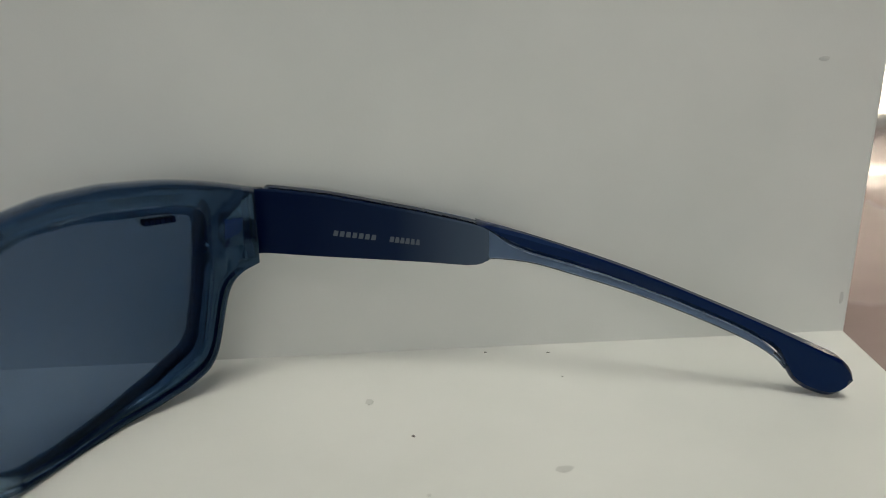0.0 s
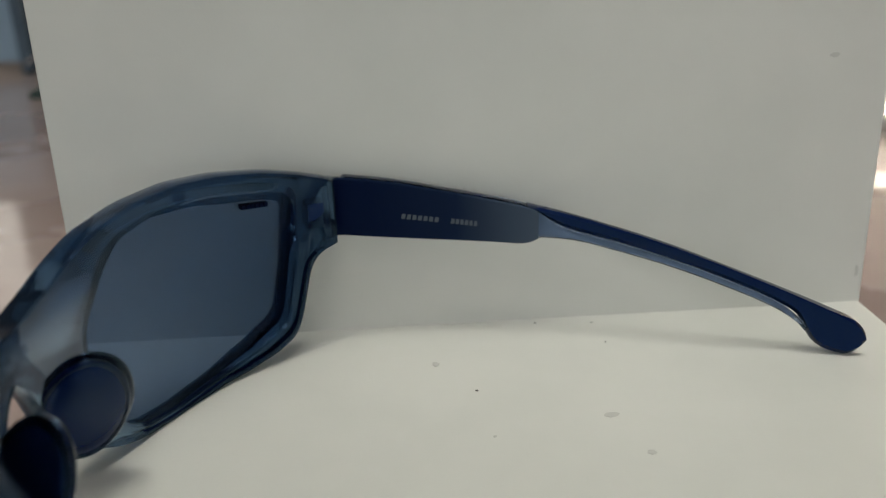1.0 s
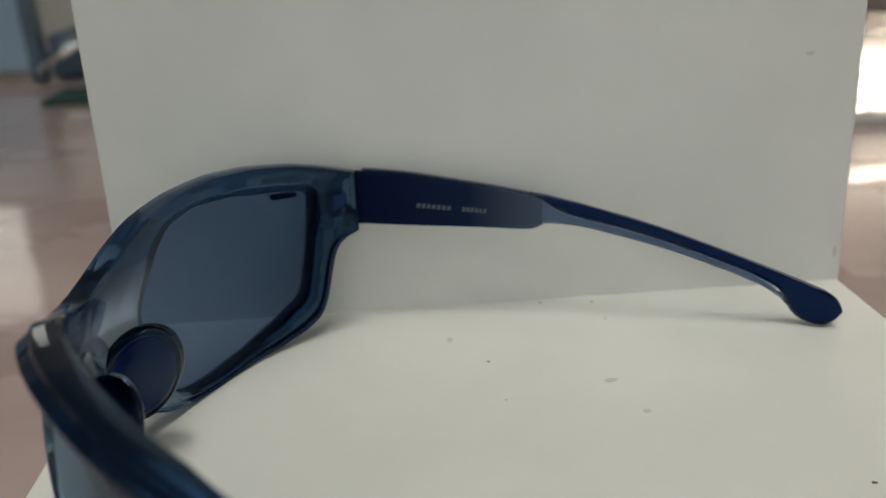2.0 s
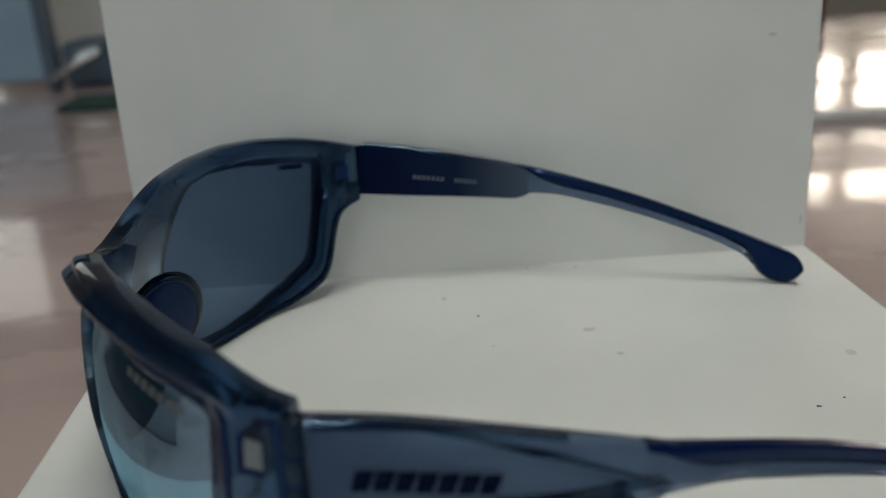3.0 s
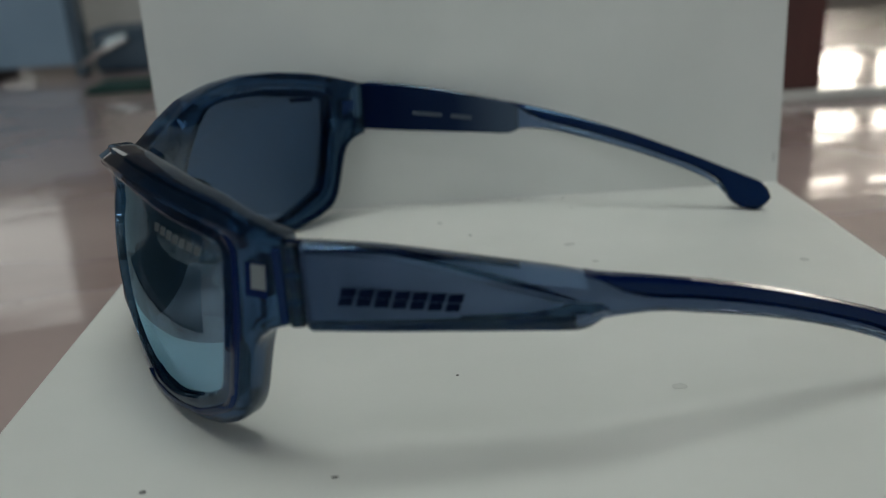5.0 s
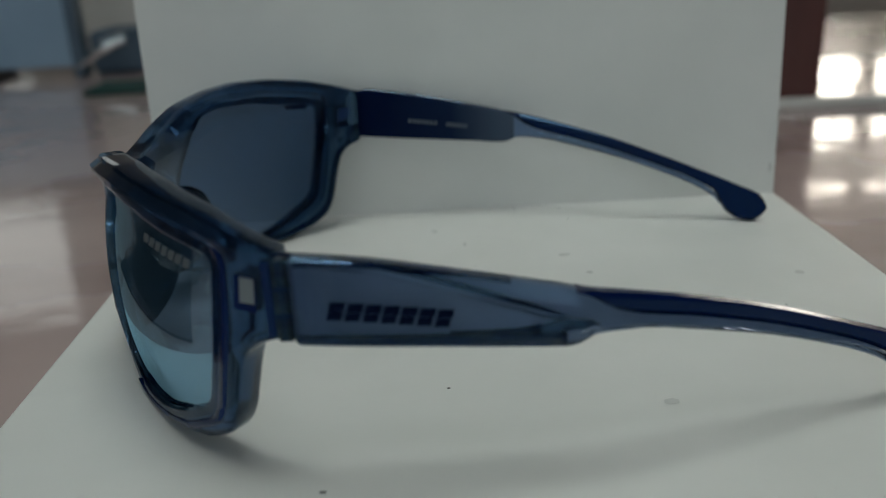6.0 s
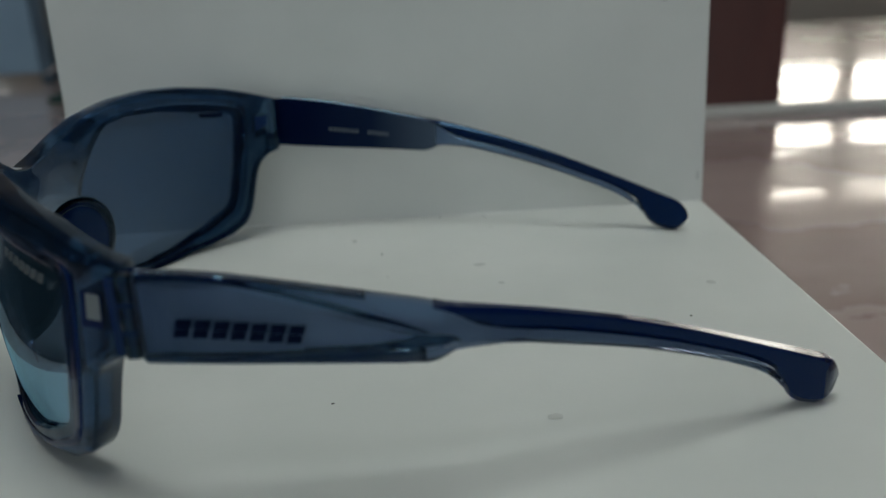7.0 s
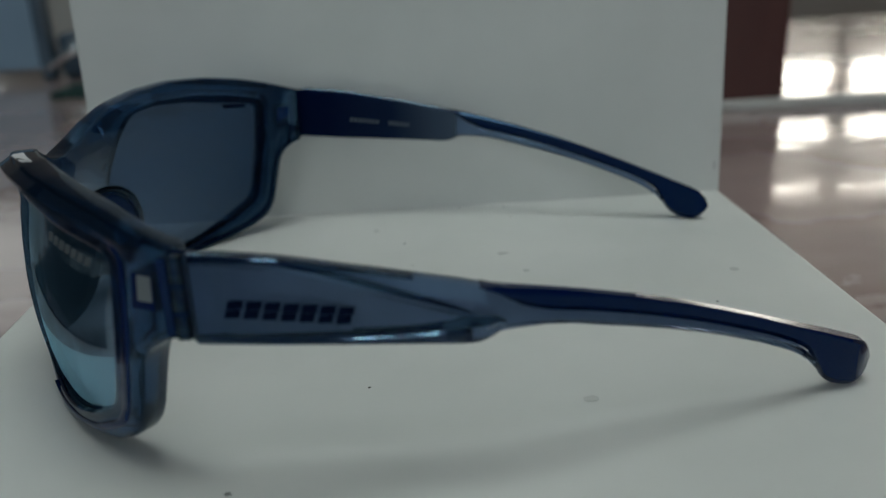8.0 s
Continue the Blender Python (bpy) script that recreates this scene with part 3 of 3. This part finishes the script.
def temple(parent, sign, inner_print):
    us = [3, 3.6, 6] + [8 + 2 * i for i in range(18)] + [44, 45, 46, 47, 48, 49, 50, 51, 52, 53.5, 55, 58, 62] + [66 + 4 * i for i in range(10)] + [104, 106, 108, 109.5]
    t = part("temple", loft([blade(u, sign) for u in us]), CRYSTAL, parent, "translucent smoke-blue plastic temple", 24)
    # dark strip added for the plastic's inner reflection along its upper edge
    rings = []
    for u in [3.8 + 3 * i for i in range(12)]:
        hi, v0 = curve_at(T_TOP, u), curve_at(T_IN, u)
        mid, half = v0 + thick(u) * 0.45, 0.8
        size = 1.25 - 0.031 * u
        rings.append(section(u, hi - 0.5 - size, hi - 0.5, mid - half, mid + half, ((0.2, 0.2),) * 4, sign))
    part("dark_strip", loft(rings), NAVY_GLOSS, t, "added dark strip imitating inner reflection in the upper edge")
    # the lower edge's inner reflection, likewise put in as a dark strip
    rings = []
    for u in [3.6 + 3 * i for i in range(15)]:
        lo, v0 = curve_at(T_BOTTOM, u), curve_at(T_IN, u)
        mid, half = v0 + thick(u) * 0.5, 1.25 if u < 44 else 0.6
        rings.append(section(u, lo + 0.15, lo + curve_at([(3, 1.4), (20, 1.8), (40, 2.3), (46, 1.8)], u), mid - half, mid + half, ((0.2, 0.2),) * 4, sign))
    part("dark_strip", loft(rings), NAVY_GLOSS, t, "added dark strip imitating inner reflection in the lower edge")
    # shade below the panel's upper bevel, drawn as a dark line
    rings = []
    for u in [13 + 2.5 * i for i in range(13)] + [45, 46.5]:
        hi, v0 = curve_at(T_TOP, u), curve_at(T_IN, u)
        top = hi - curve_at([(13, 0.9), (25, 1.7), (38, 3.5), (46.5, 5.2)], u)
        tall = curve_at([(13, 0.15), (22, 0.5), (32, 0.9), (40, 0.6), (46.5, 0.15)], u)
        mid = v0 + thick(u) * 0.4
        rings.append(section(u, top - tall, top, mid - 0.4, mid + 0.4, ((0.04, 0.04),) * 4, sign))
    part("dark_strip", loft(rings), NAVY_GLOSS, t, "added dark line imitating shade under the panel's upper bevel")
    rings = []
    for u in [27 + 2 * i for i in range(10)] + [46, 47, 48, 49, 50, 51]:
        lo, v0 = curve_at(T_BOTTOM, u), curve_at(T_IN, u)
        mid = v0 + thick(u) * 0.36
        up = curve_at([(27, 2.3), (45, 2.3), (51, 1.2)], u)
        tall = curve_at([(27, 0.12), (36, 0.4), (42, 1.1), (45, 1.9), (47, 2.2), (49, 1.6), (51, 0.12)], u)
        rings.append(section(u, lo + up, lo + up + tall, mid - 0.5, mid + 0.5, ((0.04, 0.04),) * 4, sign))
    part("dark_strip", loft(rings), NAVY_GLOSS, t, "dark wedge moulded into the end of the panel")
    # two added sheets colour the temple navy inside and grey outside
    rings, layer = [], []
    for u in [-0.1, 3] + [6 + 3 * i for i in range(13)] + [45, 47, 48, 49.5]:
        lo, hi, v0 = curve_at(T_BOTTOM, u), curve_at(T_TOP, u), curve_at(T_IN, u)
        rings.append(section(u, lo + 0.25, hi - 0.2, v0 - 0.22, v0 + 0.2, ((0.15, 0.4),) * 4, sign))
        layer.append(section(max(u, 3.4), lo + 0.7, hi - 0.6, v0 + 0.5, v0 + 0.8, ((0.05, 0.1),) * 4, sign))
    for u in [51, 53, 56, 60] + [64 + 4 * i for i in range(11)] + [107]:
        lo, hi, v0 = curve_at(T_BOTTOM, u), curve_at(T_TOP, u), curve_at(T_IN, u)
        layer.append(section(u, lo + 0.5, max(hi - 0.25, lo + 0.6), v0 + 0.4, v0 + 0.65, ((0.04, 0.04),) * 4, sign))
    part("inner_skin", loft(rings), SKIN, t, "added navy sheet on the inner side, paler towards the back")
    part("core_layer", loft(layer), SMOKE_LAYER, t, "added smoke-grey layer inside the clear plastic")
    us = [47, 48, 49, 50, 52, 54, 57, 60] + [64 + 4 * i for i in range(11)] + [106, 107, 108, 109, 110, 111, 112, 113.5, 115, 116.5, 118, 119, 120, 120.8, 121.4, 121.9, 122.2, 122.4]
    rings = []
    for u in us:
        lo, hi = curve_at(ARM_LOW, u) + 0.02, curve_at(ARM_TOP, u)
        lo = min(lo, hi - 0.12)
        v0 = curve_at(T_IN, u) - 0.12
        v1 = v0 + thick(u) + 0.24
        if u > 119:
            k = ((u - 119) / 3.4) ** 2 * 1.1
            v0, v1 = v0 + k, v1 - k
        h = hi - lo
        s = min(1.2, 0.36 * h)
        q = min(1.1, 0.4 * (v1 - v0))
        top = curve_at([(60, 0.75), (72, 0.35), (114, 0.35), (121, 0.9)], u)
        rings.append(section(u, lo, hi, v0, v1, ((q, s), (min(q, top), min(s, top)), (min(q, top), min(s, top)), (q, s)), sign))
    part("arm_sleeve", loft(rings), NAVY, t, "glossy navy sleeve with a flat top and a rounded tip", 36)
    # added dark line imitates refraction in the arm's lower edge
    rings = []
    for u in [53, 54, 56, 60] + [64 + 4 * i for i in range(11)] + [107]:
        lo, v0 = curve_at(T_BOTTOM, u), curve_at(T_IN, u)
        mid = v0 + thick(u) * 0.5
        rings.append(section(u, lo + 0.12, lo + 0.4, mid - 0.5, mid + 0.5, ((0.05, 0.05),) * 4, sign))
    part("dark_strip", loft(rings), NAVY_GLOSS, t, "added dark line imitating refraction in the arm's lower edge")
    # a row of slanted blocks on the outer side
    if not inner_print:
        for i in range(7):
            u0 = 8.1 + i * 2.76
            v = curve_at(T_IN, u0 + 1) + thick(u0) - 0.30 * min(1.0, (u0 + 1 - 6) / 6)
            base = 31.0 - (u0 - 8.1) * 0.14
            for lo, hi, wide in ((0.0, 1.22, 2.25), (1.45, 2.75, 2.4)):
                quad = [(u0 + lo * 0.3, base + lo), (u0 + wide + lo * 0.3, base + lo - 0.05 * wide), (u0 + wide + hi * 0.3, base + hi - 0.05 * wide), (u0 + hi * 0.3, base + hi)]
                part("logo_bar", loft([[Vector((a, sign * (v + d), w)) * 0.001 for a, w in quad] for d in (-0.08, 0.24)]), LOGO, t)
    if inner_print:
        for start, count, step, wide, tall in ((16.8, 7, 1.32, 0.95, 1.1), (28.6, 6, 1.1, 0.85, 1.15)):
            for i in range(count):
                u0 = start + i * step
                v = curve_at(T_IN, u0)
                base = 30.6 - (u0 - 16.8) * 0.135
                quad = [(u0, base), (u0 + wide, base - 0.1), (u0 + wide + 0.3, base + tall), (u0 + 0.3, base + tall + 0.1)]
                part("print", loft([[Vector((a, sign * (v + d), w)) * 0.001 for a, w in quad] for d in (-0.27, -0.2)]), PRINT, t)
    return t


def hinge(parent, sign):
    """A dark bar in the endpiece, three clear knuckles on a pin and two screw heads."""
    mm = Matrix.Scale(0.001, 4)
    def side(v0, v1):
        return (v0, v1) if sign > 0 else (-v1, -v0)
    h = part("hinge", box(-1.6, -0.2, *side(69.4, 72.6), 27.4, 40.0, 0.25, m=mm), NAVY_GLOSS, parent, "dark hinge bar")
    for w0, w1 in ((27.2, 31.3), (31.9, 35.8), (36.4, 40.9)):
        part("knuckle", box(0.35, 2.75, *side(71.6, 74.2), w0, w1, 0.45, 3, m=mm), CRYSTAL, h, "clear plastic knuckle")
    part("inner_plate", box(0.1, 2.95, *side(71.46, 71.62), 27.3, 41.0, 0.05, m=mm), SMOKE_LAYER, h, "smoke-grey plate closing the joint")
    # dark plates added to stand for the dark gaps between knuckles
    for w in (31.35, 35.85):
        part("gap_plate", box(0.3, 2.7, *side(71.6, 74.0), w, w + 0.5, 0.1, m=mm), NAVY_GLOSS, h)
    bm = bmesh.new()
    bmesh.ops.create_cone(bm, cap_ends=True, segments=20, radius1=0.0005, radius2=0.0005, depth=0.0134, matrix=Matrix.Translation((0.0014, sign * 0.0728, 0.0339)))
    part("pin", bm, NAVY_GLOSS, h)
    for w in (27.1, 40.6):
        bm = bmesh.new()
        bmesh.ops.create_cone(bm, cap_ends=True, segments=16, radius1=0.00045, radius2=0.00045, depth=0.0003, matrix=Matrix.Translation((0.0014, sign * 0.0728, w * 0.001)))
        part("screw", bm, STEEL, h)


def badge(parent, sign):
    """The small window set into the endpiece: a dark rim round a pale plate."""
    def quad_ring(a0, a1, w0, w1, d):
        out = []
        for a, w in ((a0, w0), (a1, w0), (a1, w1), (a0, w1)):
            p = wrap(a, w, d)
            out.append(Vector((p.x, sign * p.y, p.z)))
        return out
    b = part("badge", loft([quad_ring(87.8, 93.2, 31.4, 37.2, 5.85), quad_ring(87.8, 93.2, 31.4, 37.2, -0.4)]), NAVY_GLOSS, parent, "dark badge rim")
    part("plate", loft([quad_ring(89.4, 93.0, 32.8, 37.0, 3.0), quad_ring(89.4, 93.0, 32.8, 37.0, -0.48)]), PLATE, b, "pale grey badge plate")


def nose_pad(parent, sign):
    bm = bmesh.new()
    bmesh.ops.create_uvsphere(bm, u_segments=28, v_segments=18, radius=1.0)
    seat = Matrix.Translation((-0.0405, sign * 0.0120, 0.0176)) @ pose(0, 0, 0, sign * 22, 12, sign * 28)
    bmesh.ops.transform(bm, matrix=seat @ Matrix.Diagonal((0.0076, 0.0019, 0.0125, 1)), verts=bm.verts)
    pad = part("nose_pad", bm, NAVY_GLOSS, parent, "dark navy moulded nose pad", 60)
    rings = []
    for k in range(40):
        a = 2 * math.pi * k / 40
        c, d = math.cos(a), math.sin(a)
        ring = []
        for j in range(8):
            b = 2 * math.pi * j / 8
            grow = 0.0008 * math.cos(b)
            ring.append(seat @ Vector(((0.0072 + grow) * c, 0.0009 * math.sin(b), (0.0125 + grow) * d)))
        rings.append(ring)
    part("rim", loft(rings, False, True), CRYSTAL_THIN, pad, "clear rim round the pad", 60)
    bm = bmesh.new()
    bmesh.ops.create_uvsphere(bm, u_segments=28, v_segments=14, radius=1.0)
    bmesh.ops.transform(bm, matrix=seat @ Matrix.Translation((0.0004, sign * 0.0016, -0.0004)) @ Matrix.Diagonal((0.0086, 0.0014, 0.0138, 1)), verts=bm.verts)
    part("flange", bm, CRYSTAL_THIN, pad, "clear moulded flange behind the pad", 60)
    return pad


def lens_mark(parent, sign):
    """A row of small blocks printed on the lens: dark ones near its upper outer corner, or a longer pale row below the brow."""
    def block(a0, w0, wide, tall, slant, depths, mat):
        corners = ((a0, w0 - tall), (a0 + wide, w0 - tall), (a0 + wide + slant, w0 + tall), (a0 + slant, w0 + tall))
        part("lens_mark", loft([[Vector((p.x, sign * p.y, p.z)) for p in (wrap(a, w, d) for a, w in corners)] for d in depths]), mat, parent)
    if sign < 0:
        for i in range(7):
            block(55.2 + i * 2.5, 37.6 - i * 0.26, 1.9, 0.8, 0.3, (1.5, 1.38), LENS_PRINT)
    else:
        for i in range(6):
            block(68.0 + i * 1.25, 39.6 - i * 0.12, 0.9, 0.5, 0.0, (1.42, 3.2), LOGO)


def sunglasses():
    g = empty("sunglasses", GLASSES)
    tagged(g, "wraparound smoke-blue sunglasses resting open on white card", "sunglasses")
    front_frame(g)
    for sign in (1, -1):
        ln = lens(g, sign)
        lens_mark(ln, sign)
        refraction_edging(g, sign)
        temple(g, sign, sign > 0)
        hinge(g, sign)
        badge(g, sign)
        nose_pad(g, sign)


sunglasses()

# ---- things behind ----
def panel_screen():
    p = empty("screen", pose(-0.56, 0.76, TOP))
    tagged(p, "blue-grey flat screen standing on the table", "screen")
    part("panel", box(-0.32, 0.145, 0, 0.02, 0.012, 0.124, 0.003), BLUE_GREY, p)
    part("top_rail", box(-0.325, 0.145, -0.003, 0.023, 0.124, 0.142, 0.003), DARK, p)
    part("edge_post", box(0.145, 0.158, -0.004, 0.024, 0, 0.146, 0.003), SLATE, p)
    part("foot", box(-0.2, 0.05, -0.03, 0.07, 0, 0.012, 0.003), DARK, p)


def pale_box():
    b = empty("pale_box", pose(-0.42, 0.93, TOP))
    tagged(b, "small pale grey carton on the table", "box")
    part("body", box(-0.045, 0.09, 0, 0.08, 0, 0.14, 0.003), PALE, b)
    part("lid", box(-0.047, 0.092, -0.002, 0.082, 0.14, 0.165, 0.003), PALE, b)


def dark_case():
    b = empty("dark_case", pose(-0.30, 0.80, TOP))
    tagged(b, "slate-blue case with a chrome handle on the table", "case")
    part("body", box(-0.098, 0.1, -0.03, 0.05, 0, 0.05, 0.008, 4), SLATE, b)
    part("lid", box(-0.03, 0.1, -0.033, 0.053, 0.03, 0.054, 0.006, 3), DARK, b, "dark lid half over the case")
    rings = []
    for i in range(13):
        f = i / 12
        x, z = -0.105 + 0.06 * f, 0.014 + 0.030 * f + 0.004 * math.sin(math.pi * f)
        r = 0.003 + 0.004 * f + 0.003 * math.sin(math.pi * f) ** 2
        rings.append([Vector((x, -0.052 + r * math.cos(2 * math.pi * k / 14), z + r * math.sin(2 * math.pi * k / 14))) for k in range(14)])
    part("handle", loft(rings), CHROME, b, "bright chrome handle", 60)


def teal_cloth():
    bm = box(-0.355, -0.27, 0.615, 0.68, TOP, TOP + 0.006, 0.002)
    tagged(mesh_ob("cloth", bm, TEAL), "folded teal cloth lying flat on the table", "cloth")


def maroon_box():
    b = empty("maroon_box", pose(0.245, 0.385, TOP))
    tagged(b, "dark maroon wooden box on the table", "box")
    part("body", box(-0.06, 0.045, 0, 0.1, 0, 0.2, 0.003), MAROON, b)
    part("plinth", box(-0.075, 0.25, -0.014, -0.001, 0, 0.008, 0.002), PALE, b)


panel_screen()
pale_box()
dark_case()
teal_cloth()
maroon_box()


# Unseen dark sheet, added so the near lens reflects something dark.
def reflection_sheet():
    tagged(mesh_ob("mat", box(-0.445, -0.238, -0.12, 0.10, TOP, TOP + 0.003, 0.001), grain(material("dark_sheet", (0.03, 0.035, 0.045), 0.8), (0.02, 0.025, 0.035), (0.04, 0.045, 0.055), 40, 0.3, 600)),
           "unseen dark navy sheet on the table, added to darken the lens reflection", "mat")


reflection_sheet()


# ---- dust on the card ----
def speck(x, y, sx, sy, mat, wall=False):
    bm = bmesh.new()
    bmesh.ops.create_icosphere(bm, subdivisions=2, radius=1.0)
    rnd = random.Random(int(x * 1e6) + int(y * 1e5))
    for v in bm.verts:
        v.co *= 0.8 + 0.4 * rnd.random()
    bmesh.ops.transform(bm, matrix=Matrix.Diagonal((sx, sy, 0.00012, 1)), verts=bm.verts)
    ob = mesh_ob("dust_speck", bm, mat)
    ob.matrix_world = (pose(x, 0, 0, -LEAN_BACK) @ pose(0, 0, y, 90)) if wall else pose(x, y, 0.00008)
    tagged(ob, "dark grey speck of dust on white card" if mat is SPECK else "faint grey smudge on white card", "dust", "dust on the card")


for x, y, sx, sy in ((-0.0042, -0.0337, 0.00035, 0.00035), (0.0279, -0.0039, 0.0004, 0.00015), (0.029, -0.0145, 0.0002, 0.00015), (0.0137, -0.0025, 0.0003, 0.00015),
                     (-0.0121, -0.1175, 0.00035, 0.0003), (0.0617, -0.09, 0.0006, 0.0004), (0.0684, -0.0874, 0.0003, 0.0003), (-0.0342, -0.1498, 0.0007, 0.0003), (-0.0661, -0.1504, 0.0006, 0.0005)):
    speck(x, y, sx, sy, SPECK)
for x, y, sx, sy in ((0.0228, -0.0465, 0.0016, 0.0010), (0.0273, -0.0603, 0.0009, 0.0008), (0.0302, -0.1275, 0.0016, 0.0012), (-0.0126, -0.0208, 0.0008, 0.0012), (0.0795, -0.0683, 0.0012, 0.0012), (-0.0023, -0.0517, 0.0004, 0.0004)):
    speck(x, y, sx, sy, SPECK_SOFT)
speck(0.0857, 0.064, 0.0012, 0.0006, SPECK_SOFT, True)
speck(0.0978, 0.0085, 0.0005, 0.0016, SPECK_SOFT, True)
